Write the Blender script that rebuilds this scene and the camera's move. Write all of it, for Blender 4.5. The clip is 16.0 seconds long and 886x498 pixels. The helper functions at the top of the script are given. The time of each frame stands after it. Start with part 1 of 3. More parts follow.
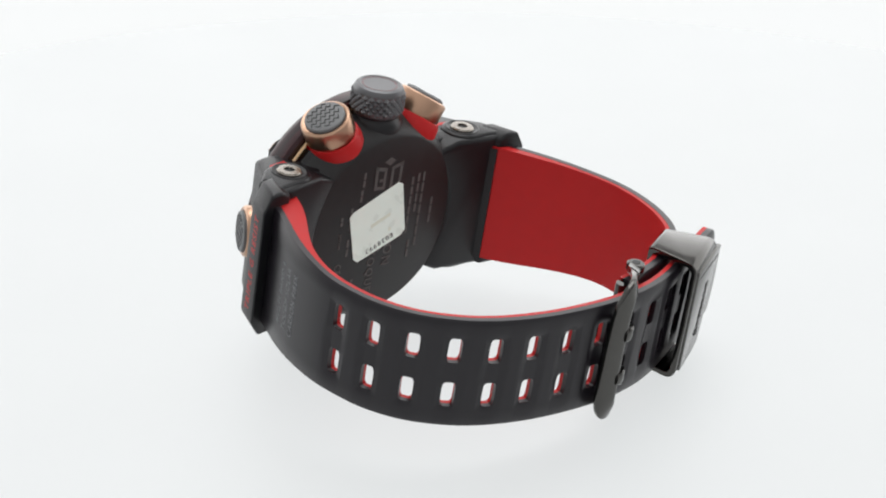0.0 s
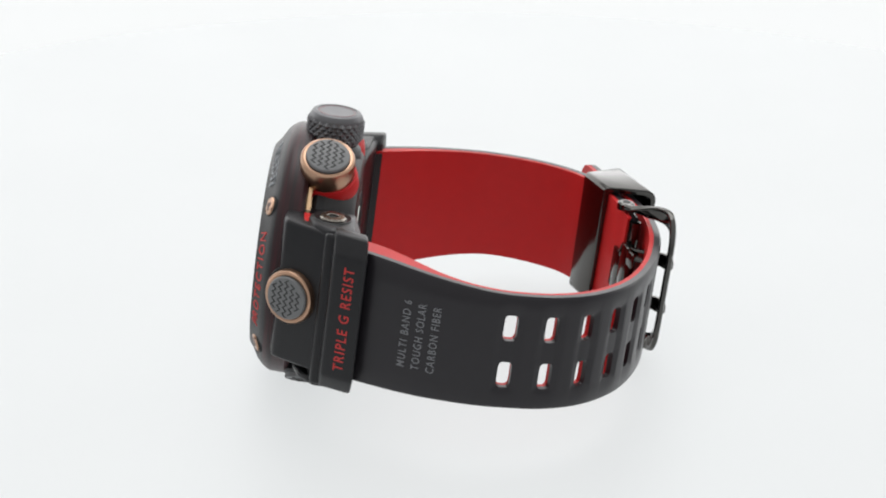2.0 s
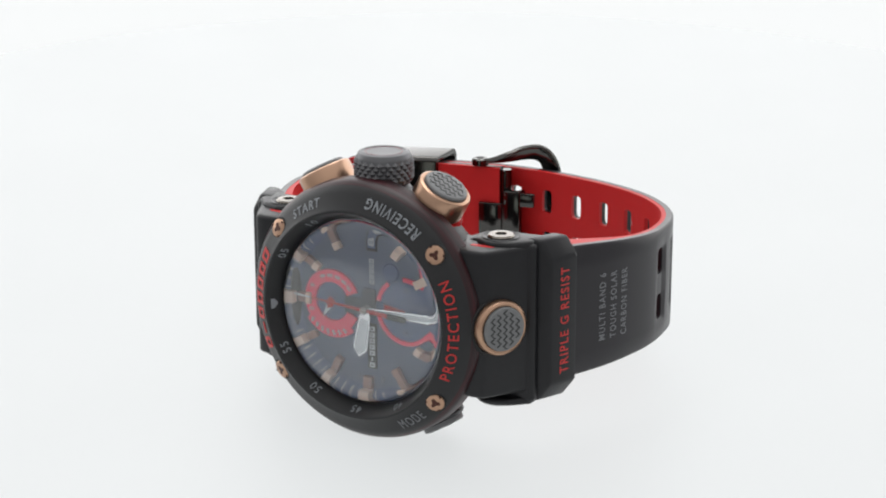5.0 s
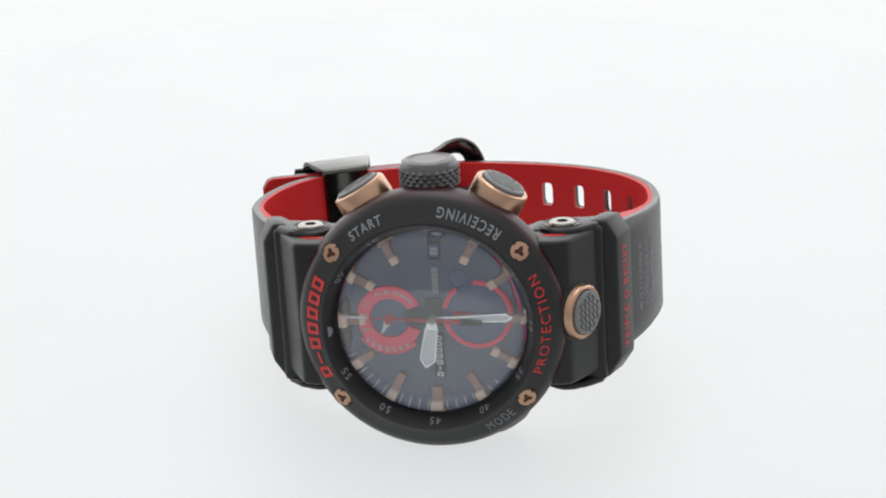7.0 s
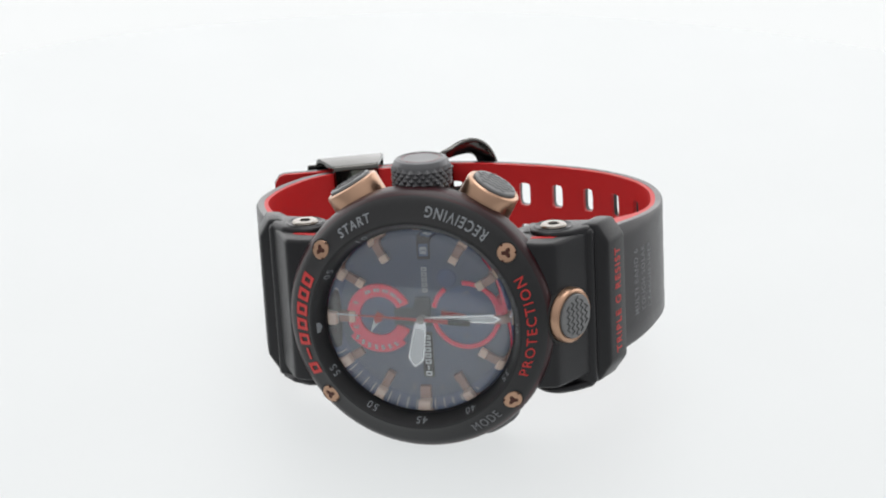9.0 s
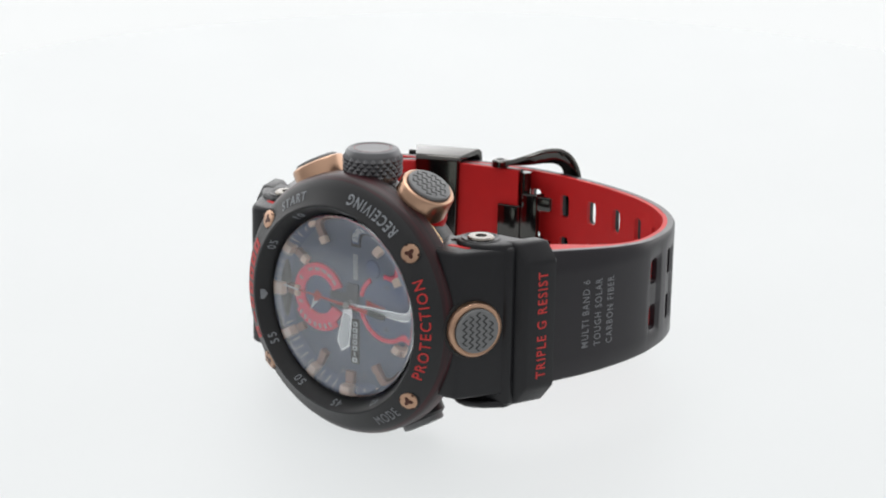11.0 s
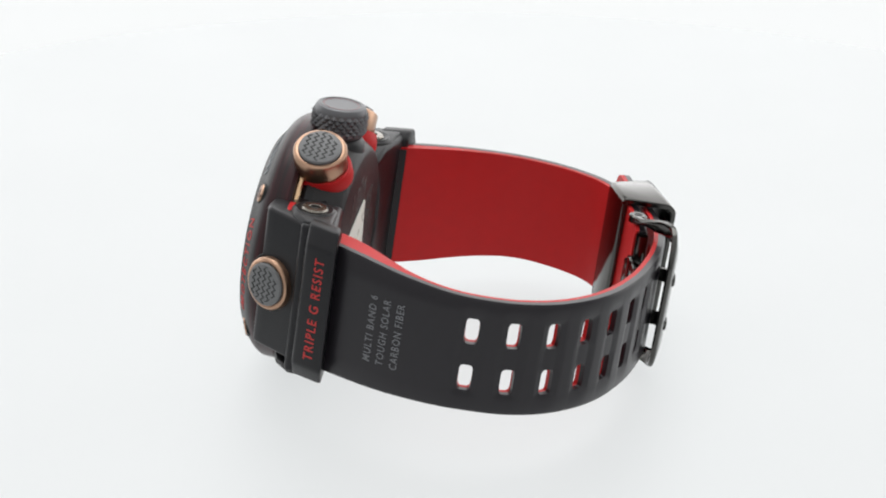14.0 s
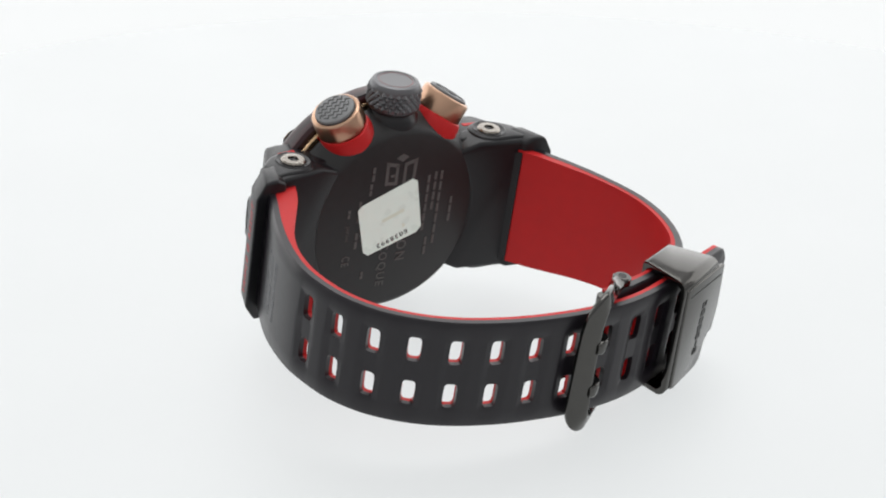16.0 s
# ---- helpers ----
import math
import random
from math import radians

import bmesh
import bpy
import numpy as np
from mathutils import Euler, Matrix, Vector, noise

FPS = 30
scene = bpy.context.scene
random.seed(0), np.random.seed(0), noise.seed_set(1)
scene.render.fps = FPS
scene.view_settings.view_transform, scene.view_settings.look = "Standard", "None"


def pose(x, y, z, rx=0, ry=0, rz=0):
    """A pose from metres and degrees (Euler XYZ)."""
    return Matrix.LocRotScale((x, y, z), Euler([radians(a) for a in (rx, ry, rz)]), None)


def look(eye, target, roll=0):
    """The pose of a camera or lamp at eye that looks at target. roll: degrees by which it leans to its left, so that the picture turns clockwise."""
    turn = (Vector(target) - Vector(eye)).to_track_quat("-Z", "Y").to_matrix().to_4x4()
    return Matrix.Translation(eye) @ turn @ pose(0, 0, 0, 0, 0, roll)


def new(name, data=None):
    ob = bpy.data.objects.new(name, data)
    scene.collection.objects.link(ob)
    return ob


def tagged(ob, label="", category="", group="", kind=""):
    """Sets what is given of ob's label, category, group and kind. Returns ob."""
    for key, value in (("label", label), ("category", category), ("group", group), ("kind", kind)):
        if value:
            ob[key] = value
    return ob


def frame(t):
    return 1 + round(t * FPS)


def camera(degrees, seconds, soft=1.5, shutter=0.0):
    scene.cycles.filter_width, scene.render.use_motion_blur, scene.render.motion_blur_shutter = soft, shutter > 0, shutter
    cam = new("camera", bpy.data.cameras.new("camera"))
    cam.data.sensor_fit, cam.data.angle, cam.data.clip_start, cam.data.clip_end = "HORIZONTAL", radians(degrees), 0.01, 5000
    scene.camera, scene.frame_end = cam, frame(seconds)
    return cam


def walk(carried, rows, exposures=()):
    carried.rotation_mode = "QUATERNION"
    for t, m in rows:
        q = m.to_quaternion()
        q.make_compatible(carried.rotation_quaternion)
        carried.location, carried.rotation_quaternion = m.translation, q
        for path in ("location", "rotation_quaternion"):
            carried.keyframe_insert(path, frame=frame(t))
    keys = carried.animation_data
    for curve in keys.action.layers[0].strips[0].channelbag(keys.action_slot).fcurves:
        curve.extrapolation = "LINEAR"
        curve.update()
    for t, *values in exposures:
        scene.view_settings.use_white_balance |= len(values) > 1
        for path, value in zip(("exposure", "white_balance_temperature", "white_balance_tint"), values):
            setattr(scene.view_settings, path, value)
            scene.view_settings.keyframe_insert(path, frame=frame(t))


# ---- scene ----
cam = camera(24.535, 16.0, soft=2.0)
EYE = pose(0, -0.35410, 0.16439, 90 - 24.902, 0, 0.319)
walk(cam, [(0.0, EYE), (16.0, EYE)])

# ---- light: a white light tent with a glowing back wall and a lit table ----
world = bpy.data.worlds.new("light_tent")
scene.world = world
world.use_nodes = True
wn = world.node_tree
bg = wn.nodes["Background"]
tc = wn.nodes.new("ShaderNodeTexCoord")
sep = wn.nodes.new("ShaderNodeSeparateXYZ")
ramp = wn.nodes.new("ShaderNodeValToRGB")
mapr = wn.nodes.new("ShaderNodeMapRange")
mapr.inputs["From Min"].default_value = -1.0
wn.links.new(tc.outputs["Generated"], sep.inputs[0])
wn.links.new(sep.outputs["Z"], mapr.inputs["Value"])
wn.links.new(mapr.outputs[0], ramp.inputs[0])
wn.links.new(ramp.outputs[0], bg.inputs["Color"])
ramp.color_ramp.elements[0].position = 0.45
ramp.color_ramp.elements[0].color = (0.48, 0.49, 0.50, 1)
ramp.color_ramp.elements[1].position = 0.95
ramp.color_ramp.elements[1].color = (1.0, 1.0, 1.0, 1)
bg.inputs["Strength"].default_value = 0.95
top = bpy.data.lights.new("top_softbox", "AREA")
top.shape, top.size, top.energy = "DISK", 0.5, 2.0
top_ob = new("top_softbox", top)
top_ob.matrix_world = look((0.0, 0.25, 0.62), (0, 0, 0))
top_ob.visible_camera = True

# ---- materials ----
def material(name, color, rough=0.5, metal=0.0, scale=900.0, vary=0.12, bump=0.0, bump_scale=3000.0, spec=0.5, coat=0.0):
    """A surface with two scales of variation: colour mottling and fine relief."""
    m = bpy.data.materials.new(name)
    m.use_nodes = True
    nt = m.node_tree
    b = nt.nodes["Principled BSDF"]
    b.inputs["Roughness"].default_value = rough
    b.inputs["Metallic"].default_value = metal
    b.inputs["Specular IOR Level"].default_value = spec
    b.inputs["Coat Weight"].default_value = coat
    co = nt.nodes.new("ShaderNodeTexCoord")
    n = nt.nodes.new("ShaderNodeTexNoise")
    n.inputs["Scale"].default_value = scale
    n.inputs["Detail"].default_value = 4
    nt.links.new(co.outputs["Object"], n.inputs["Vector"])
    mix = nt.nodes.new("ShaderNodeMix")
    mix.data_type = "RGBA"
    mix.inputs["A"].default_value = (*[c * (1 - vary) for c in color], 1)
    mix.inputs["B"].default_value = (*[min(1, c * (1 + vary)) for c in color], 1)
    nt.links.new(n.outputs["Fac"], mix.inputs["Factor"])
    nt.links.new(mix.outputs["Result"], b.inputs["Base Color"])
    mr = nt.nodes.new("ShaderNodeMapRange")
    mr.inputs["To Min"].default_value = max(0.02, rough - 0.06)
    mr.inputs["To Max"].default_value = min(1, rough + 0.06)
    nt.links.new(n.outputs["Fac"], mr.inputs["Value"])
    nt.links.new(mr.outputs[0], b.inputs["Roughness"])
    if bump:
        f = nt.nodes.new("ShaderNodeTexNoise")
        f.inputs["Scale"].default_value = bump_scale
        f.inputs["Detail"].default_value = 3
        nt.links.new(co.outputs["Object"], f.inputs["Vector"])
        bp = nt.nodes.new("ShaderNodeBump")
        bp.inputs["Strength"].default_value = bump
        bp.inputs["Distance"].default_value = 0.0002
        nt.links.new(f.outputs["Fac"], bp.inputs["Height"])
        nt.links.new(bp.outputs[0], b.inputs["Normal"])
    return m


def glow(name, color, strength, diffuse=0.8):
    """A white sheet; its light is put in as emission."""
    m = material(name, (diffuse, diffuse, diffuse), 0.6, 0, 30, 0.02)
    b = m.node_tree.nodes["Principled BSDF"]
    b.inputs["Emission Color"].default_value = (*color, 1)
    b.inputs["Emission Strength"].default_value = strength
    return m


RESIN = material("black_resin", (0.0085, 0.0085, 0.010), 0.35, 0, 700, 0.2, 0.12, 5000, 0.30)
BACK = material("black_case_back", (0.016, 0.0155, 0.016), 0.44, 0, 700, 0.25, 0.10, 5000, 0.32)
RUBBER = material("black_strap_resin", (0.0105, 0.0088, 0.0115), 0.31, 0, 500, 0.2, 0.05, 4000, 0.38)
RED = material("red_resin", (0.455, 0.014, 0.015), 0.48, 0, 400, 0.08, 0.08, 4000, 0.22)
RED_PAINT = material("red_print", (0.46, 0.017, 0.015), 0.5, 0, 2000, 0.1)
# The crystal's pale haze is put into this red, which makes it pinker.
RED_DIAL = material("red_ring_with_haze", (0.92, 0.085, 0.15), 0.4, 0, 2000, 0.1)
GREY_PRINT = material("grey_print", (0.195, 0.208, 0.222), 0.55, 0, 2000, 0.15)
GREY_SOFT = material("soft_grey_print", (0.15, 0.155, 0.165), 0.55, 0, 2000, 0.15)
DULL_RED = material("dull_red_line", (0.20, 0.05, 0.05), 0.5, 0.3, 2000, 0.15)
SILVER_PRINT = material("pale_print", (0.50, 0.52, 0.53), 0.5, 0, 2000, 0.1)
ETCH = material("etched_lettering", (0.075, 0.070, 0.068), 0.6, 0, 2000, 0.2)
ROSE = material("rose_gold_metal", (0.43, 0.27, 0.185), 0.30, 1, 250, 0.04)
GOLD_BRIGHT = material("pale_gold_metal", (0.66, 0.45, 0.27), 0.24, 1, 1500, 0.06)
LUME = material("beige_lume", (0.84, 0.65, 0.52), 0.55, 0, 1500, 0.1)
BRONZE = material("brown_index_metal", (0.34, 0.21, 0.17), 0.4, 0.4, 1500, 0.1)
GUN = material("black_gunmetal", (0.080, 0.078, 0.074), 0.14, 1, 300, 0.08)
CROWN = material("dark_crown_metal", (0.125, 0.125, 0.13), 0.42, 0.8, 400, 0.1)
STEEL = material("champagne_steel", (0.24, 0.22, 0.195), 0.26, 1, 1500, 0.1)
PAD = material("grey_rubber_grip", (0.135, 0.138, 0.14), 0.5, 0, 1200, 0.15, 0.1, 6000)
# Near-black that stands for the shade inside the pads' grooves.
PAD_DARK = material("grip_groove_shade", (0.014, 0.014, 0.015), 0.6, 0, 1200, 0.1)
DARK = material("dark_recess", (0.006, 0.006, 0.006), 0.6, 0, 1200, 0.1)
BROWN = material("dark_brown_socket", (0.055, 0.016, 0.010), 0.4, 0.5, 1500, 0.2)
# Dial and sub-dial colours are lightened and blued for the crystal's haze.
DIAL = material("slate_dial_with_haze", (0.080, 0.104, 0.165), 0.38, 0, 1500, 0.12)
BRIDGE = material("black_dial_bridge", (0.020, 0.024, 0.034), 0.35, 0, 1500, 0.15)
DIAL_BLUE = material("slate_subdial_with_haze", (0.088, 0.122, 0.225), 0.4, 0, 1500, 0.12)
WHITE = material("white_hand_lume", (0.74, 0.79, 0.79), 0.45, 0, 1500, 0.05)
SILVER = material("silver_hand_edge", (0.80, 0.82, 0.82), 0.25, 0.7, 1500, 0.05)
STICKER = material("pearly_sticker", (0.78, 0.90, 0.83), 0.28, 0, 220, 0.06, 0.05, 900)
FAINT = material("faint_beige_print", (0.70, 0.78, 0.66), 0.4, 0, 500, 0.1)
INK = material("black_ink", (0.03, 0.03, 0.03), 0.5, 0, 2000, 0.1)
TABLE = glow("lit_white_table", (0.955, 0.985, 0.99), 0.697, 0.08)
FLOOR_WHITE = material("white_floor_paint", (0.78, 0.78, 0.78), 0.6, 0, 20, 0.04)
# Emission added to the wall lights the watch and shows in its metal.
WALL = glow("white_wall_added_glow", (1.0, 1.0, 1.0), 2.0, 0.2)
# Same wall sheet, its emission turned down below table height.
WALL_FOOT = glow("wall_foot_dimmer_glow", (0.98, 1.0, 1.0), 0.745, 0.2)


def carbon():
    """Black laminated carbon: fine layers with dark red between them, seen on the bezel's flank."""
    m = material("laminated_carbon", (0.018, 0.018, 0.019), 0.36, 0, 800, 0.2, 0.1, 4000, 0.3)
    nt = m.node_tree
    b = nt.nodes["Principled BSDF"]
    co = nt.nodes.new("ShaderNodeTexCoord")
    sp = nt.nodes.new("ShaderNodeSeparateXYZ")
    nt.links.new(co.outputs["Object"], sp.inputs[0])
    mp = nt.nodes.new("ShaderNodeMapping")
    mp.inputs["Scale"].default_value = (0.06, 1.0, 0.06)
    nt.links.new(co.outputs["Object"], mp.inputs[0])
    n = nt.nodes.new("ShaderNodeTexNoise")
    n.inputs["Scale"].default_value = 1500
    n.inputs["Detail"].default_value = 5
    nt.links.new(mp.outputs[0], n.inputs["Vector"])
    r = nt.nodes.new("ShaderNodeValToRGB")
    r.color_ramp.elements[0].position, r.color_ramp.elements[0].color = 0.35, (0.010, 0.006, 0.007, 1)
    r.color_ramp.elements[1].position, r.color_ramp.elements[1].color = 0.7, (0.040, 0.006, 0.009, 1)
    nt.links.new(n.outputs["Fac"], r.inputs[0])
    nt.links.new(r.outputs[0], b.inputs["Base Color"])
    return m


CARBON = carbon()
CARBON_FACE = material("black_carbon_face", (0.011, 0.011, 0.012), 0.4, 0, 1200, 0.25, 0.1, 4000, 0.35)
GLASS = bpy.data.materials.new("crystal_glass")
GLASS.use_nodes = True
gb = GLASS.node_tree.nodes["Principled BSDF"]
gb.inputs["Base Color"].default_value = (0.97, 0.98, 1.0, 1)
gb.inputs["Transmission Weight"].default_value = 1.0
gb.inputs["Roughness"].default_value = 0.0
gb.inputs["IOR"].default_value = 1.68

# ---- mesh tools; plan numbers in millimetres, meshes in metres ----
MM = 0.001
PI = math.pi


def finish(bm, sharp=32):
    bmesh.ops.recalc_face_normals(bm, faces=bm.faces)
    for f in bm.faces:
        f.smooth = True
    for e in bm.edges:
        e.smooth = len(e.link_faces) == 2 and e.calc_face_angle(0) < radians(sharp)


def part(name, bm, mat, parent, label="", sharp=32):
    """Links a bmesh as one mesh object under a thing or a part."""
    finish(bm, sharp)
    bmesh.ops.scale(bm, vec=(MM, MM, MM), verts=bm.verts)
    me = bpy.data.meshes.new(name)
    bm.to_mesh(me)
    bm.free()
    for m in (mat if isinstance(mat, (list, tuple)) else [mat]):
        me.materials.append(m)
    ob = new(name, me)
    ob.parent = parent
    return tagged(ob, label)


def add_lathe(bm, profile, m=Matrix(), seg=64, mats=None, closed=False):
    """Turns (radius, height) pairs round the Z axis of m."""
    rings = []
    for r, h in profile:
        if r < 1e-6:
            rings.append([bm.verts.new(m @ Vector((0, 0, h)))])
        else:
            rings.append([bm.verts.new(m @ Vector((r * math.cos(2 * PI * i / seg), r * math.sin(2 * PI * i / seg), h))) for i in range(seg)])
    pairs = list(zip(rings, rings[1:])) + ([(rings[-1], rings[0])] if closed else [])
    for k, (a, b) in enumerate(pairs):
        for i in range(seg):
            j = (i + 1) % seg
            q = [a[i % len(a)], a[j % len(a)], b[j % len(b)], b[i % len(b)]]
            q = list(dict.fromkeys(q))
            if len(q) > 2:
                f = bm.faces.new(q)
                if mats:
                    f.material_index = mats[k]
    return bm


def lathe(profile, m=Matrix(), seg=64, mats=None, closed=False):
    return add_lathe(bmesh.new(), profile, m, seg, mats, closed)


def add_prism(bm, pts, h0, h1, m=Matrix(), bevel=0.0, steps=2):
    """A polygon in the XY plane of m, drawn out along its Z from h0 to h1, its edges rounded."""
    g = bmesh.new()
    lo = [g.verts.new((x, y, h0)) for x, y in pts]
    hi = [g.verts.new((x, y, h1)) for x, y in pts]
    n = len(pts)
    g.faces.new(lo[::-1])
    g.faces.new(hi)
    for i in range(n):
        g.faces.new((lo[i], lo[(i + 1) % n], hi[(i + 1) % n], hi[i]))
    bmesh.ops.recalc_face_normals(g, faces=g.faces)
    if bevel:
        es = [e for e in g.edges if e.calc_face_angle(0) > radians(25)]
        bmesh.ops.bevel(g, geom=es, offset=bevel, segments=steps, profile=0.5, affect="EDGES", clamp_overlap=True)
    g.transform(m)
    me = bpy.data.meshes.new("tmp")
    g.to_mesh(me)
    g.free()
    bm.from_mesh(me)
    bpy.data.meshes.remove(me)
    return bm


def prism(pts, h0, h1, m=Matrix(), bevel=0.0, steps=2):
    return add_prism(bmesh.new(), pts, h0, h1, m, bevel, steps)


def frame_of(origin, z, x=None):
    """A frame whose Z axis points along z (and X near x)."""
    z = Vector(z).normalized()
    x = Vector(x if x is not None else ((0, 0, 1) if abs(z.z) < 0.9 else (1, 0, 0)))
    x = (x - z * x.dot(z)).normalized()
    y = z.cross(x)
    r = Matrix((x, y, z)).transposed().to_4x4()
    return Matrix.Translation(origin) @ r


# the face looks along -Y; seen from the front X points to the right and Z up
FACE = Matrix(((1, 0, 0, 0), (0, 0, -1, 0), (0, 1, 0, 0), (0, 0, 0, 1)))   # (x, up, out) to the watch's space


def at_face(depth):
    """The face's frame on the plane y = depth."""
    return Matrix.Translation((0, depth, 0)) @ FACE


def polar(r, a):
    return r * math.cos(radians(a)), r * math.sin(radians(a))


def sector(r0, r1, a0, a1, n=48):
    out = [polar(r1, a0 + (a1 - a0) * i / n) for i in range(n + 1)]
    return out + [polar(r0, a1 + (a0 - a1) * i / n) for i in range(n + 1)]


def box_pts(x0, y0, x1, y1):
    return [(x0, y0), (x1, y0), (x1, y1), (x0, y1)]


def text_flat(text, width, height, bold, spread=1.22):
    """The outline of a word as flat, slightly raised cells, fitted into width x height round the origin."""
    cu = bpy.data.curves.new("word", "FONT")
    cu.body, cu.size, cu.extrude, cu.offset, cu.resolution_u = text, 1.0, 0.01, bold, 3
    cu.space_character = spread
    ob = new("word", cu)
    me = bpy.data.meshes.new_from_object(ob.evaluated_get(bpy.context.evaluated_depsgraph_get()))
    bm = bmesh.new()
    bm.from_mesh(me)
    bpy.data.objects.remove(ob)
    bpy.data.curves.remove(cu)
    bpy.data.meshes.remove(me)
    lo = [min(v.co[k] for v in bm.verts) for k in (0, 1)]
    hi = [max(v.co[k] for v in bm.verts) for k in (0, 1)]
    for v in bm.verts:
        v.co = Vector(((v.co.x - (lo[0] + hi[0]) / 2) * width / (hi[0] - lo[0]), (v.co.y - (lo[1] + hi[1]) / 2) * height / (hi[1] - lo[1]), 0.05 if v.co.z > 0 else -0.05))
    return bm


def bars_flat(count, width, height, gap=0.25, hyphen=-1, split=True):
    """Plain bars of a word's size in place of its letters."""
    bm = bmesh.new()
    w = width / count
    for i in range(count):
        x0, x1 = -width / 2 + i * w, -width / 2 + (i + 1 - gap) * w
        if i == hyphen:
            cells = [(-0.1, 0.12)]
        else:
            cells = [(-0.5, -0.26), (0.26, 0.5)] if split else [(-0.5, 0.5)]
            if split:
                q = (x1 - x0) * 0.3
                for u in (x0, x1 - q):
                    add_prism(bm, box_pts(u, -0.26 * height, u + q, 0.26 * height), -0.05, 0.05)
        for a, b in cells:
            add_prism(bm, box_pts(x0, a * height, x1, b * height), -0.05, 0.05)
    bmesh.ops.subdivide_edges(bm, edges=[e for e in bm.edges if e.calc_length() > w * 0.5], cuts=2)
    return bm


def bend(bm, r, a, out, depth):
    """Lays flat lettering on the face along a circle of radius r round the angle a; out: its top points outward."""
    s = 1 if out else -1
    for v in bm.verts:
        u, w, h = v.co
        x, y = polar(r + s * w, a - s * math.degrees(u / r))
        v.co = Vector((x, depth(r + s * w) - h - 0.07, y))
    return bm


def lay(bm, m):
    bm.transform(m)
    return bm

# ---- the setting: a round lit table before a glowing wall ----
FLOOR = -23.6


def build_setting():
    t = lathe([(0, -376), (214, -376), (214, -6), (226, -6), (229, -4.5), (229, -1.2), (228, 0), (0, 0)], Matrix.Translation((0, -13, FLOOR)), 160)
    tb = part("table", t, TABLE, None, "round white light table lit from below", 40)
    tagged(tb, category="table", kind="structure")
    fl = bmesh.new()
    ring = [fl.verts.new((1900 * math.cos(2 * PI * i / 64), 200 + 1900 * math.sin(2 * PI * i / 64), -400)) for i in range(64)]
    fl.faces.new(ring)
    f = part("floor", fl, FLOOR_WHITE, None, "plain white studio floor under the table")
    tagged(f, category="floor", kind="structure")
    bm = bmesh.new()
    n = 48
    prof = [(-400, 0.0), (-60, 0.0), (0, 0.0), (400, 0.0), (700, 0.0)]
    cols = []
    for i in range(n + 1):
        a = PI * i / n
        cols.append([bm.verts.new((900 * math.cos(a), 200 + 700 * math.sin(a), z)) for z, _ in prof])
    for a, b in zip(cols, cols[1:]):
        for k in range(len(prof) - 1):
            # The lowest row of faces takes the turned-down emission.
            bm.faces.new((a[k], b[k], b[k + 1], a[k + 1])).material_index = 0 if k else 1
    ext = bmesh.ops.extrude_face_region(bm, geom=bm.faces[:])
    for v in ext["geom"]:
        if isinstance(v, bmesh.types.BMVert):
            d = Vector((v.co.x, v.co.y - 200, 0)).normalized()
            v.co += d * 20
    w = part("backdrop", bm, [WALL, WALL_FOOT], None, "seamless white studio backdrop with added glow, dimmer at the foot", 60)
    tagged(w, category="backdrop", kind="structure")


# ---- the watch ----
watch = new("wristwatch")
tagged(watch, "black and red resin wristwatch with rose gold buttons on white table", "wristwatch")


BEZEL = [(17.1, 3.0), (17.15, 1.0), (18.0, -0.5), (18.6, -1.55), (18.85, -1.8), (19.2, -1.75), (20.5, -0.72), (22.0, 0.15), (22.7, 0.65), (23.2, 1.2), (23.7, 1.9), (24.0, 2.7), (24.1, 5.4), (23.6, 6.1), (20, 6.1)]


def bezel_depth(r):
    """Height of the bezel's front along the radius."""
    for (r0, d0), (r1, d1) in zip(BEZEL[1:], BEZEL[2:12]):
        if r <= r1:
            return d0 + (d1 - d0) * (r - r0) / (r1 - r0)
    return 2.6


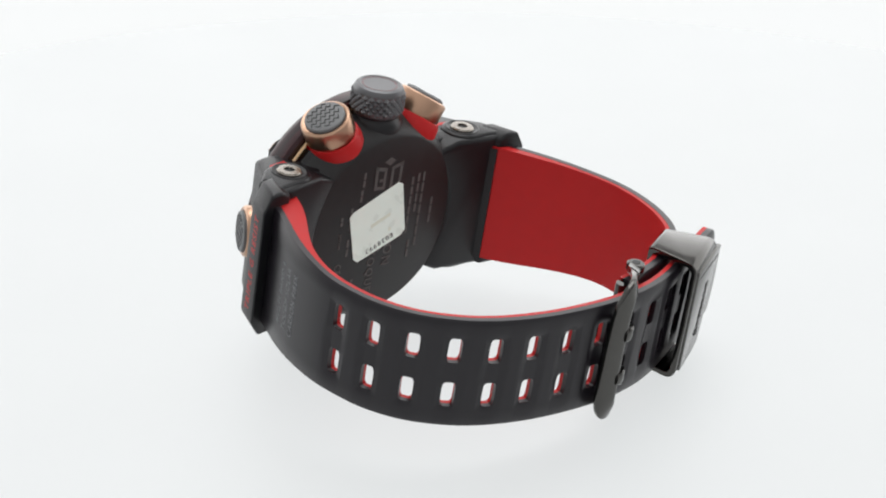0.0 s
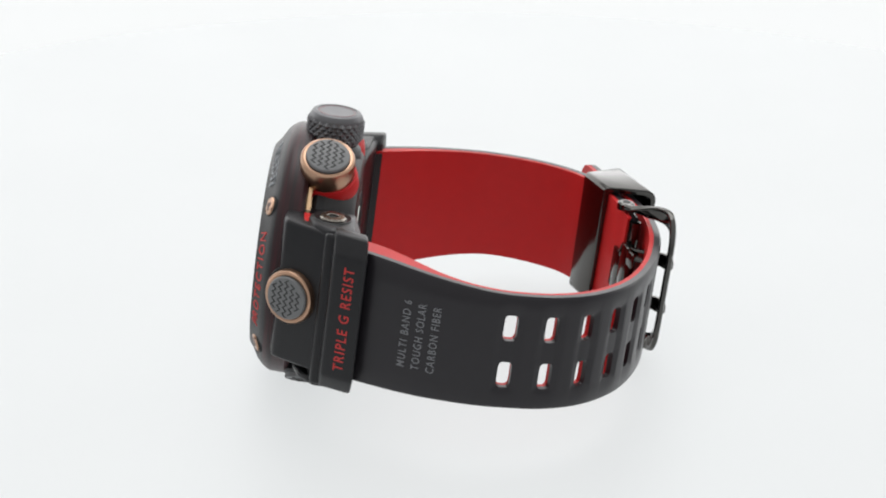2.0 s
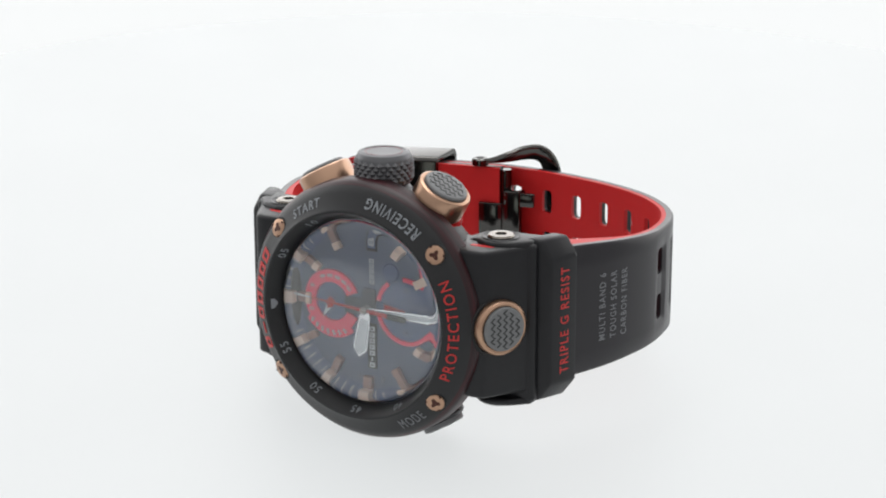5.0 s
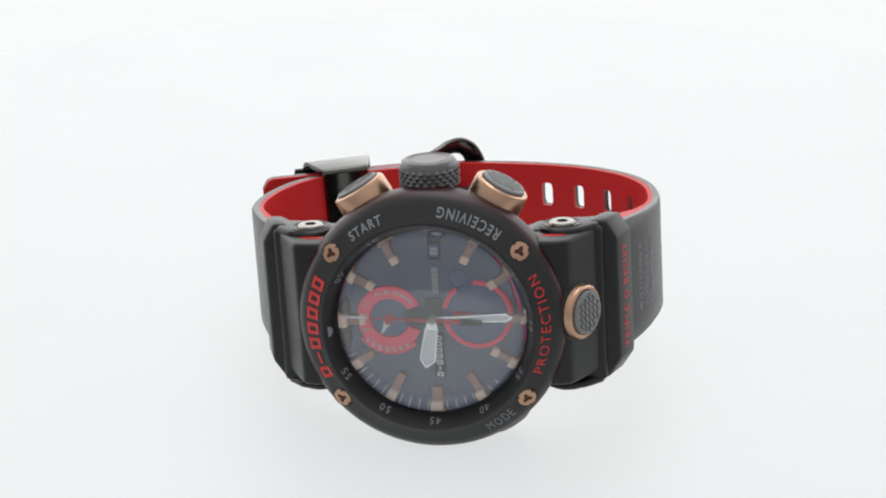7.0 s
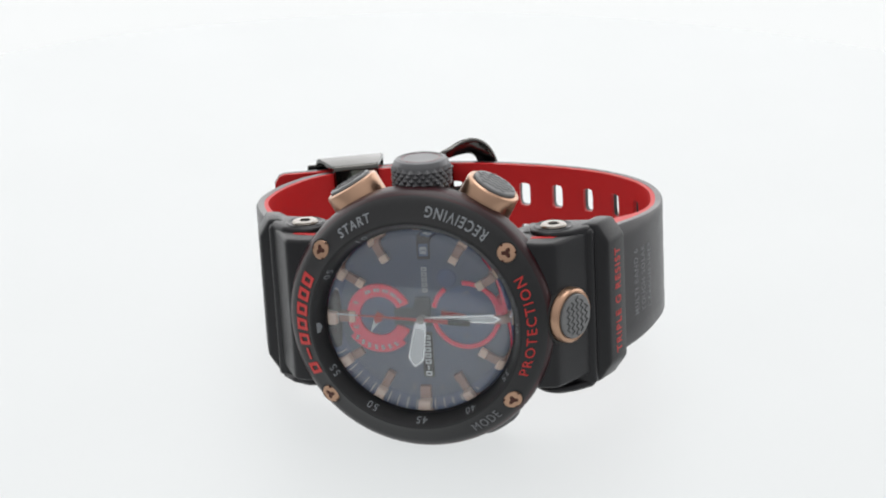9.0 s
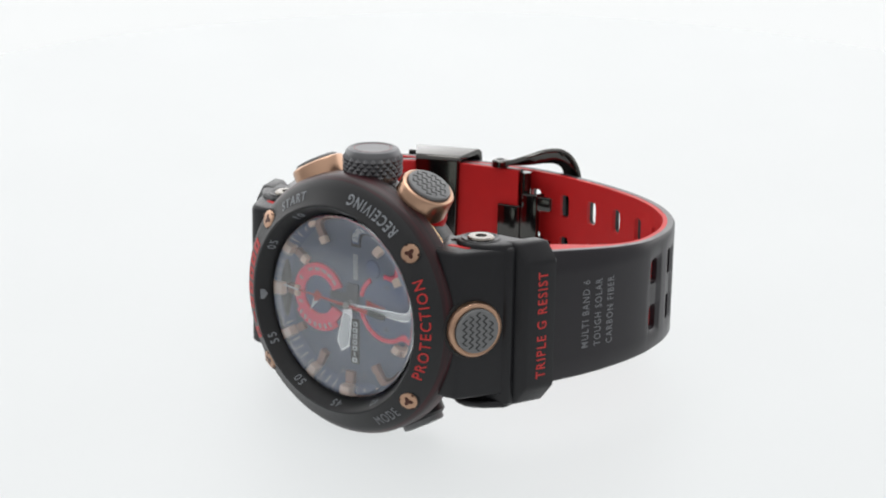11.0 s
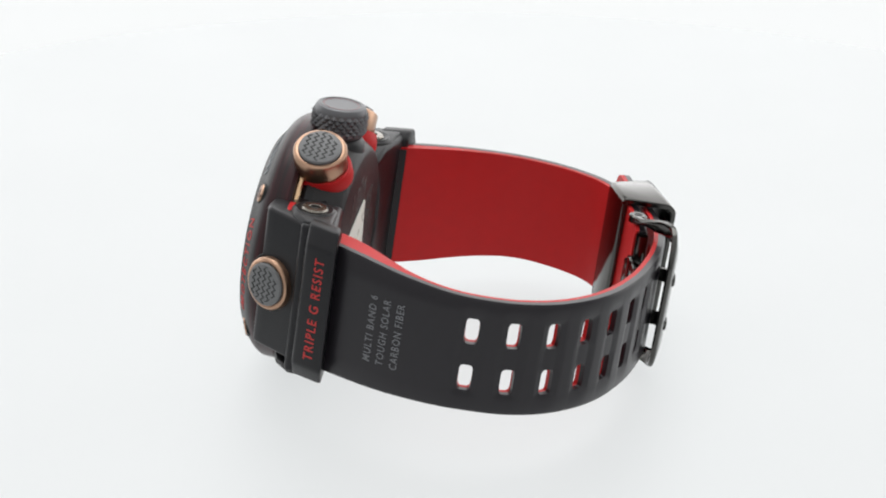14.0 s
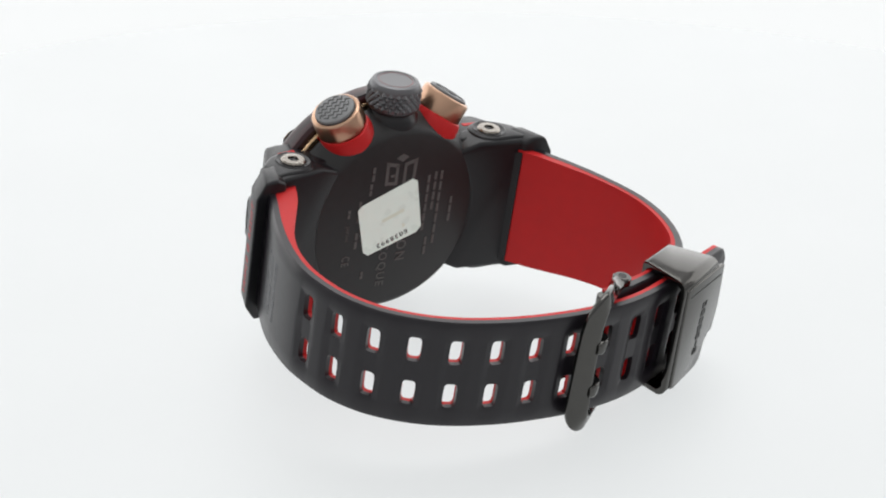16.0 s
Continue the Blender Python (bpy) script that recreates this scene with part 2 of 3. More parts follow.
def build_bezel():
    bm = lathe([(r, -h) for r, h in BEZEL], FACE, 128, [1] * 9 + [0] * 5)
    bz = part("bezel", bm, [CARBON, CARBON_FACE], watch, "black carbon bezel with dark red layered flank", 25)
    for text, w, h, r, a, out, mat, bold in (
            ("START", 6.6, 1.6, 21.0, 119.5, True, GREY_PRINT, 0.012), ("RECEIVING", 11.6, 1.75, 21.0, 67.0, False, GREY_PRINT, 0.010),
            ("PROTECTION", 18.4, 1.6, 20.7, 0.5, False, RED_PAINT, 0.0), ("MODE", 5.6, 1.75, 21.3, 303.5, False, GREY_SOFT, 0.0)):
        part("lettering", bend(text_flat(text, w, h, bold), r, a, out, bezel_depth), mat, bz)
    part("lettering", bend(bars_flat(7, 19.8, 2.25, hyphen=1), 21.0, 180, True, bezel_depth), RED_PAINT, bz, "red bars of lettering")
    for k in range(1, 12):
        if k == 3:
            continue
        part("numeral", bend(text_flat("%02d" % (k * 5), 2.0, 0.8, 0.0), 17.95, 180 - 30 * k, True, bezel_depth), GREY_PRINT, bz)
    part("marker", bend(lay(prism([(-0.9, -0.3), (0.9, -0.3), (0.9, 0.05), (0, 0.4), (-0.9, 0.05)], -0.05, 0.05), Matrix.Rotation(PI, 4, "Z")), 17.95, 183, True, bezel_depth), GREY_PRINT, bz)
    for x in (-16.55, 16.55):
        for z in (-13.45, 13.45):
            a = math.atan2(z, x)
            m = frame_of((x, -0.05, z), (0.45 * math.cos(a), -1, 0.45 * math.sin(a)), (0, 0, 1)) @ Matrix.Rotation(random.uniform(0, 6), 4, "Z")
            part("screw_well", lathe([(0, 0.2), (2.0, 0.2), (2.05, -0.8)], m, 32), DARK, bz)
            sc = part("screw", lathe([(0, 0.5), (1.3, 0.5), (1.62, 0.42), (1.72, 0.25), (1.72, -0.5)], m, 40), ROSE, bz, "rose gold screw with three-lobed socket")
            lobes = [polar(0.72 + 0.26 * math.cos(radians(3 * a)), a) for a in range(0, 360, 10)]
            part("socket", prism(lobes, 0.3, 0.54, m), BROWN, sc)
            for a in (60, 180, 300):
                part("notch", prism(box_pts(1.42, -0.22, 1.68, 0.22), 0.1, 0.53, m @ Matrix.Rotation(radians(a), 4, "Z")), BROWN, sc)
    part("bezel_plate", lathe([(20, -6.0), (22.9, -6.0), (23.0, -6.2), (23.0, -7.0), (22.7, -7.2), (20, -7.2)], FACE, 96), GOLD_BRIGHT, watch, "pale gold metal ring behind the bezel")


def build_case():
    bm = lathe([(19, -7.2), (21.6, -7.2), (22.2, -8.0), (22.2, -9.4), (21.6, -11.2), (20.8, -12.8), (20.0, -14.1), (19.3, -14.9), (18.6, -15.2), (0, -15.2)], FACE, 128, [0] * 3 + [1] * 6)
    case = part("case", bm, [RESIN, BACK], watch, "black resin case with etched back", 28)
    # crown guard and neck
    m = frame_of((0, 9.4, 0), (0, 0, 1))
    part("crown_neck", lathe([(5.2, 15), (5.4, 19), (5.1, 21.0), (4.6, 21.6), (4.3, 21.9), (4.3, 23.2), (0, 23.2)], m, 48), RESIN, case)
    back = Matrix.Translation((0, 15.25, 0)) @ Matrix(((-1, 0, 0, 0), (0, 0, 1, 0), (0, 1, 0, 0), (0, 0, 0, 1)))
    # emblem: two bracket shapes under a rhombus
    for q in (-1, 1):
        for pts in ([(0.7 * q, 12.6), (3.7 * q, 13.4), (3.7 * q, 12.6), (0.7 * q, 11.8)], [(2.9 * q, 13.2), (3.7 * q, 13.4), (3.5 * q, 8.2), (2.8 * q, 8.2)], [(0.6 * q, 12.6), (1.3 * q, 12.4), (1.3 * q, 8.0), (0.6 * q, 8.0)]):
            part("emblem", prism(pts, -0.03, 0.03, back), ETCH, case)
    part("emblem", prism([(-1.3, 8.0), (-2.8, 8.2), (-2.8, 8.9), (-1.3, 8.7)], -0.03, 0.03, back), ETCH, case)
    part("emblem", prism([(-1.4, 10.4), (-2.3, 10.4), (-2.3, 9.8), (-1.4, 9.8)], -0.03, 0.03, back), ETCH, case)
    part("emblem", prism([(0, 13.0), (1.5, 13.9), (0, 14.8), (-1.5, 13.9)], -0.03, 0.03, back), ETCH, case)

    def down(x, z):
        """Words on the back run from the crown's side downwards, their tops towards twelve."""
        return back @ Matrix.Translation((-x, z, 0)) @ Matrix.Rotation(radians(-90), 4, "Z")
    for text, w, h, x, z in (("CARBON", 13.0, 2.3, -2.5, -3.0), ("MONOCOQUE", 18.6, 2.3, 1.8, -5.4), ("JAPAN", 3.4, 0.9, 11.0, -1.2), ("CE", 2.3, 1.8, 10.5, -7.5)):
        part("lettering", lay(text_flat(text, w, h, 0.01), down(x, z)), ETCH, case)
    for x, z, n, w in ((-8.6, 5, 9, 9), (-10.0, 1.0, 14, 17), (-7.0, 2.5, 12, 13), (-8.3, -7.5, 5, 4.5), (-13.2, 0.2, 7, 6), (6.4, 11.0, 5, 3.4), (6.6, 7.6, 4, 2.8), (8.6, 3.0, 6, 5), (8.6, -3.4, 5, 4), (11.0, 3.0, 3, 2), (6.2, -11.6, 2, 1.8)):
        part("lettering", lay(bars_flat(max(2, n // 2), w, 0.6, 0.2, split=False), down(x, z)), ETCH, case)


def build_sticker():
    pts = [(-3.0, 8.8), (-4.2, 8.2), (-6.6, -2.4), (-5.6, -3.6), (5.4, -7.0), (6.6, -6.2), (9.1, 3.6), (8.2, 4.6)]
    st = part("sticker", prism([(x, z) for x, z in pts], 0.0, 0.12, Matrix.Translation((0, 15.3, 0)) @ Matrix(((1, 0, 0, 0), (0, 0, 1, 0), (0, 1, 0, 0), (0, 0, 0, 1)))), STICKER, watch, "pearly white paper sticker on the case back")
    back = Matrix.Translation((0, 15.44, 0)) @ Matrix(((-1, 0, 0, 0), (0, 0, 1, 0), (0, 1, 0, 0), (0, 0, 0, 1)))
    part("lettering", lay(text_flat("E038993", 7.2, 1.0, 0.0), back @ Matrix.Translation((-0.1, -4.1, 0)) @ Matrix.Rotation(radians(200), 4, "Z")), INK, st)
    for x, z, w, h in ((0.6, 1.2, 5.2, 0.8), (-2.2, -1.4, 0.6, 0.9)):
        part("faint_mark", prism(box_pts(-w / 2, -h / 2, w / 2, h / 2), -0.03, 0.0, back @ Matrix.Translation((-x, z, 0)) @ Matrix.Rotation(radians(20), 4, "Z")), FAINT, st)


def grip(radius, m, parent):
    """Rows of zigzag grooves across a round pad, their shade drawn as raised dark strips."""
    bm = bmesh.new()
    row, pitch, w = 1.25, 1.2, 0.17
    for j in range(-3, 4):
        for i in range(-7, 8):
            x0, x1 = i * pitch / 2, (i + 1) * pitch / 2
            y0, y1 = j * row + (0.36 if i % 2 else -0.36), j * row + (-0.36 if i % 2 else 0.36)
            if max(math.hypot(x0, y0), math.hypot(x1, y1)) < radius - 0.3:
                add_prism(bm, [(x0, y0 - w), (x1, y1 - w), (x1, y1 + w), (x0, y0 + w)], -0.05, 0.08, m)
    part("grip_pattern", bm, PAD_DARK, parent)


def build_button(origin, axis, r, base, depth, red_skirt):
    """A round push button: metal collar, textured pad; origin is the middle of the pad."""
    m = frame_of(origin, axis, (0, 0, 1) if abs(axis[2]) < 0.9 else (0, 1, 0))
    pad_r = r - 1.0
    col = part("push_button", lathe([(r - 1.2, -base), (r - 0.1, -base), (r, -base + 0.2), (r, -depth - 1.2), (r, -1.15), (r - 0.2, -0.8), (r - 0.55, -0.6), (pad_r + 0.12, -0.65), (pad_r + 0.12, -1.4), (0, -1.4)], m, 64), ROSE, watch, "rose gold push button with a grey textured pad", 30)
    pd = part("pad", lathe([(pad_r, -1.4), (pad_r, -0.3), (pad_r - 0.15, -0.08), (pad_r - 0.4, 0.0), (0, 0.03)], m, 48), PAD, col, "dark grey rubber pad")
    grip(pad_r, m, pd)
    if red_skirt:
        part("skirt", lathe([(0, -base - 7.4), (2.6, -base - 7.0), (r - 1.0, -base - 5.8), (r + 0.25, -base - 4.0), (r + 0.5, -base - 2.2), (r + 0.2, -base - 0.4), (r - 0.02, -base + 0.2), (r - 0.5, -base + 0.3)], Matrix.Translation((0, 0.6, 0)) @ m, 48), RED, col, "red resin skirt")
    return col


def build_buttons():
    a = 29.5
    for s in (-1, 1):
        build_button((s * 13.4, 9.0, 23.6), (s * math.sin(radians(a)), 0, math.cos(radians(a))), 5.0, 5.0, 3.0, True)
    build_button((27.75, 4.9, 0.45), (0.88, -0.47, 0), 5.0, 5.0, 3.0, False)
    b = -60
    build_dark_button((25.2 * math.cos(radians(b)), 9.4, 25.2 * math.sin(radians(b))), (math.cos(radians(b)), 0, math.sin(radians(b))))


def build_dark_button(origin, axis):
    m = frame_of(origin, axis, (0, 1, 0))
    c = part("push_button", lathe([(4.6, -5), (4.6, -1.5), (4.0, -1.0), (3.9, -1.0), (0, -1.0)], m, 48), RESIN, watch, "black resin push button on the case flank")
    pd = part("pad", lathe([(3.85, -1.0), (3.85, -0.2), (3.55, 0), (0, 0.02)], m, 48), PAD, c, "dark grey rubber pad")
    grip(3.7, m, pd)


def build_crown():
    m = frame_of((0, 9.2, 0), (0, 0, 1), (1, 0, 0))
    cr = part("crown", lathe([(4.6, 22.2), (5.0, 22.7), (5.0, 26.8), (4.95, 27.2), (4.55, 27.85), (3.9, 28.05), (3.7, 27.9), (0, 27.9)], m, 64), CROWN, watch, "dark grey knurled screw-down crown")
    bm = bmesh.new()
    n, rows = 44, 6
    grid = []
    for j in range(rows + 1):
        h = 22.7 + 4.2 * j / rows
        grid.append([bm.verts.new(m @ Vector((*polar(5.5 if (i + j) % 2 and 0 < j < rows else 5.0, 360 * i / n), h))) for i in range(n)])
    for j in range(rows):
        for i in range(n):
            k = (i + 1) % n
            a, b, c, d = grid[j][i], grid[j][k], grid[j + 1][k], grid[j + 1][i]
            if (i + j) % 2:
                bm.faces.new((a, b, d)), bm.faces.new((b, c, d))
            else:
                bm.faces.new((a, b, c)), bm.faces.new((a, c, d))
    part("knurling", bm, CROWN, cr, sharp=8)
    part("ring_line", lathe([(3.3, 27.94), (3.4, 27.94), (3.4, 27.8), (3.3, 27.8)], m, 64, closed=True), DULL_RED, cr)


def build_dial():
    d = part("dial", lathe([(0, -4.6), (15.8, -4.6), (15.8, -5.2), (0, -5.2)], FACE, 96), DIAL, watch, "dark slate dial, crystal haze in its colour, red sub-dial rings")
    part("rehaut", lathe([(15.2, -4.55), (15.4, -4.45), (17.1, -2.75), (17.2, -2.5), (17.2, -5), (15.2, -5)], FACE, 96, closed=True), DIAL_BLUE, d, "sloped minute ring")
    for k in range(60):
        if k % 5:
            m = at_face(3.62) @ Matrix.Rotation(radians(6 * k), 4, "Z") @ Matrix.Translation((16.25, 0, 0)) @ Matrix.Rotation(radians(-45), 4, "Y")
            part("minute_mark", prism(box_pts(-0.75, -0.09, 0.65, 0.09), 0.0, 0.06, m), SILVER_PRINT, d)
    for h in range(12):
        m = at_face(-0.0) @ Matrix.Rotation(radians(180 - 30 * h), 4, "Z")
        wide = 1.15 if h in (0, 9) else 0.85
        out = part("index", prism(box_pts(15.3, -wide, 16.9, wide), -4.2, -2.3, m, 0.15, 1), LUME, d, "beige hour index")
        if h in (3,):
            continue
        part("index_bar", prism(box_pts(12.9, -wide * 0.85, 15.3, wide * 0.85), -4.6, -3.7, m, 0.1, 1), BRONZE, out)
        if h in (1, 2, 4, 5, 7, 8, 10, 0):
            part("index_block", prism(box_pts(11.9 if h else 12.2, -wide * 0.9, 13.3, wide * 0.9), -4.6, -3.4, m, 0.12, 1), LUME if h in (0, 1, 2, 4, 5, 7) else BRONZE, out)
    # sub-dials
    L = at_face(4.6) @ Matrix.Translation((-7.8, 0.1, 0))
    part("subdial", lathe([(0, 0.1), (3.9, 0.1), (3.9, 0)], L, 48), DIAL_BLUE, d)
    ring = part("subdial_ring", prism(sector(3.6, 6.0, 24, 336, 60), 0.0, 0.55, L, 0.1, 1), RED_DIAL, d, "red printed sub-dial ring")
    part("subdial_tab", prism(sector(5.4, 6.9, 215, 312, 40), 0.0, 0.4, L, 0.1, 1), RED_DIAL, d)
    for a, n in ((112, 2), (92, 2), (73, 2), (55, 3), (38, 3)):
        part("lettering", lay(bars_flat(n, 1.2, 0.55, 0.3, split=False), L @ Matrix.Rotation(radians(a), 4, "Z") @ Matrix.Translation((4.9, 0, 0.58)) @ Matrix.Rotation(radians(-90), 4, "Z")), SILVER_PRINT, ring)
    for k in range(7):
        part("lettering", lay(bars_flat(2, 1.0, 0.5, 0.25, split=False), L @ Matrix.Rotation(radians(224 + 12.5 * k), 4, "Z") @ Matrix.Translation((5.95, 0, 0.58)) @ Matrix.Rotation(radians(20), 4, "Z")), SILVER_PRINT, ring)
    for t, a in (("F", 148), ("E", 205)):
        part("lettering", lay(text_flat(t, 0.6, 0.9, 0.0), L @ Matrix.Translation((*polar(4.85, a), 0.58)) @ Matrix.Rotation(radians(90), 4, "Z")), SILVER_PRINT, ring)
    Rr = at_face(4.6) @ Matrix.Translation((8.0, 0.6, 0))
    part("subdial", lathe([(0, 0.1), (5.5, 0.1), (5.5, 0)], Rr, 48), DIAL_BLUE, d)
    part("subdial_ring", prism(sector(5.5, 6.35, 190, 455, 60), 0.0, 0.4, Rr, 0.1, 1), RED_DIAL, d)
    part("subdial_ring", prism(sector(5.5, 6.35, 128, 168, 16), 0.0, 0.4, Rr, 0.1, 1), RED_DIAL, d)
    for t, x, y in (("3", 0.2, 4.0), ("9", 0.0, -4.0), ("12", -4.2, 0.6)):
        part("numeral", lay(text_flat(t, 0.9 if len(t) == 1 else 1.4, 1.1, 0.0), Rr @ Matrix.Translation((x, y, 0.14)) @ Matrix.Rotation(radians(90), 4, "Z")), GREY_PRINT, d)
    part("subdial_disc", lathe([(0, 0.25), (1.5, 0.25), (1.7, 0.1), (1.7, 0)], at_face(4.6) @ Matrix.Translation((4.8, 7.4, 0)), 32), DIAL_BLUE, d)
    part("bridge", prism([(-5.2, -1.6), (-5.2, 1.6), (-1.4, 1.7), (-1.2, 3.8), (1.6, 3.8), (1.6, -1.6)], 0, 0.5, at_face(4.6), 0.25), BRIDGE, d)
    # date window
    fr = part("date_window", prism(box_pts(-0.35, 10.8, 2.0, 14.0), 0, 0.25, at_face(4.6), 0.15, 1), DARK, d)
    part("date_disc", prism(box_pts(0.0, 11.4, 1.7, 13.6), 0.2, 0.3, at_face(4.6)), DIAL_BLUE, fr)
    part("lettering", lay(text_flat("8", 1.5, 1.3, 0.01), at_face(4.6) @ Matrix.Translation((0.85, 12.5, 0.34)) @ Matrix.Rotation(radians(90), 4, "Z")), SILVER_PRINT, fr)
    # maker's words as plain bars
    part("lettering", lay(bars_flat(5, 4.9, 1.0), at_face(4.6) @ Matrix.Translation((0.7, 7.1, 0.1)) @ Matrix.Rotation(radians(90), 4, "Z")), SILVER_PRINT, d, "pale bars of lettering")
    pl = part("name_plate", prism(box_pts(-0.3, -11.4, 1.7, -2.8), 0.0, 0.15, at_face(4.6)), DARK, d)
    part("lettering", lay(bars_flat(7, 8.0, 1.1, hyphen=1), at_face(4.6) @ Matrix.Translation((0.7, -7.1, 0.2)) @ Matrix.Rotation(radians(90), 4, "Z")), WHITE, pl, "white bars of lettering")
    for x, z in ((-2.2, -13.2), (3.0, -13.2)):
        part("lettering", lay(bars_flat(3, 1.2, 0.5, 0.3, split=False), at_face(4.6) @ Matrix.Translation((x, z, 0.05)) @ Matrix.Rotation(radians(90), 4, "Z")), GREY_PRINT, d)
    # small pointer of the sub-dial
    sp = L @ Matrix.Rotation(radians(240), 4, "Z")
    h = part("hand", prism([(3.6, 0.0), (0.2, -0.75), (0.2, 0.75)], 0.6, 0.75, sp), WHITE, watch, "small white sub-dial hand with red hub")
    part("hub", prism([(1.5, 0), (0.6, -0.8), (-0.7, -0.7), (-0.7, 0.7), (0.6, 0.8)], 0.7, 0.85, sp), RED_PAINT, h)
    h = part("hand", prism([(0, -0.25), (4.4, -0.5), (4.4, 0.5), (0, 0.25)], 0.5, 0.65, Rr @ Matrix.Rotation(radians(176), 4, "Z")), RED_PAINT, watch, "small red sub-dial hand")
    hub = at_face(4.6)
    # hour hand
    m = hub @ Matrix.Rotation(radians(260), 4, "Z")
    h = part("hand", prism([(-0.8, -0.45), (1.6, -1.15), (7.8, -1.55), (9.5, 0), (7.8, 1.55), (1.6, 1.15), (-0.8, 0.45)], 0.95, 1.15, m, 0.05, 1), SILVER, watch, "broad silver hour hand with grey lume")
    part("lume", prism([(2.0, -0.85), (7.6, -1.2), (8.9, 0), (7.6, 1.2), (2.0, 0.85)], 1.1, 1.2, m), WHITE, h)
    m = hub @ Matrix.Rotation(radians(1.5), 4, "Z")
    h = part("hand", prism([(-1.0, -0.4), (1.8, -0.5), (13.2, -0.85), (14.6, 0), (13.2, 0.85), (1.8, 0.5), (-1, 0.4)], 1.35, 1.55, m, 0.05, 1), SILVER, watch, "long silver minute hand with grey lume")
    part("lume", prism([(2.2, -0.3), (13.0, -0.48), (14.0, 0), (13.0, 0.48), (2.2, 0.3)], 1.5, 1.6, m), WHITE, h)
    m = hub @ Matrix.Rotation(radians(177), 4, "Z")
    h = part("hand", prism([(-5.0, -0.42), (0, -0.25), (11.5, -0.12), (11.5, 0.12), (0, 0.25), (-5.0, 0.42)], 1.75, 1.9, m), RED_PAINT, watch, "thin red seconds hand with pale tip")
    part("tip", prism(box_pts(11.5, -0.12, 15.4, 0.12), 1.75, 1.9, m), WHITE, h)
    part("tail", prism(box_pts(-9.0, -0.55, -5.0, 0.55), 1.74, 1.92, m), DARK, h)
    part("hub", lathe([(0, 2.25), (0.6, 2.2), (0.75, 2.0), (0.75, 0.4), (1.4, 0.3), (1.4, 0)], hub, 32), STEEL, watch, "grey metal hub of the hands")
    gl = part("crystal", lathe([(0, 0.55), (6, 0.48), (11, 0.30), (14.6, 0.08), (15.4, -0.02), (16.0, -0.22), (16.4, -0.52), (16.7, -0.95), (16.9, -1.5), (17.0, -2.05), (16.2, -1.75), (14.5, -1.4), (11, -1.1), (6, -0.9), (0, -0.85)], FACE, 96), GLASS, watch, "clear slightly domed crystal")
    gl.visible_shadow = False


def mirrored(pts, s):
    return [(s * x, y) for x, y in pts]


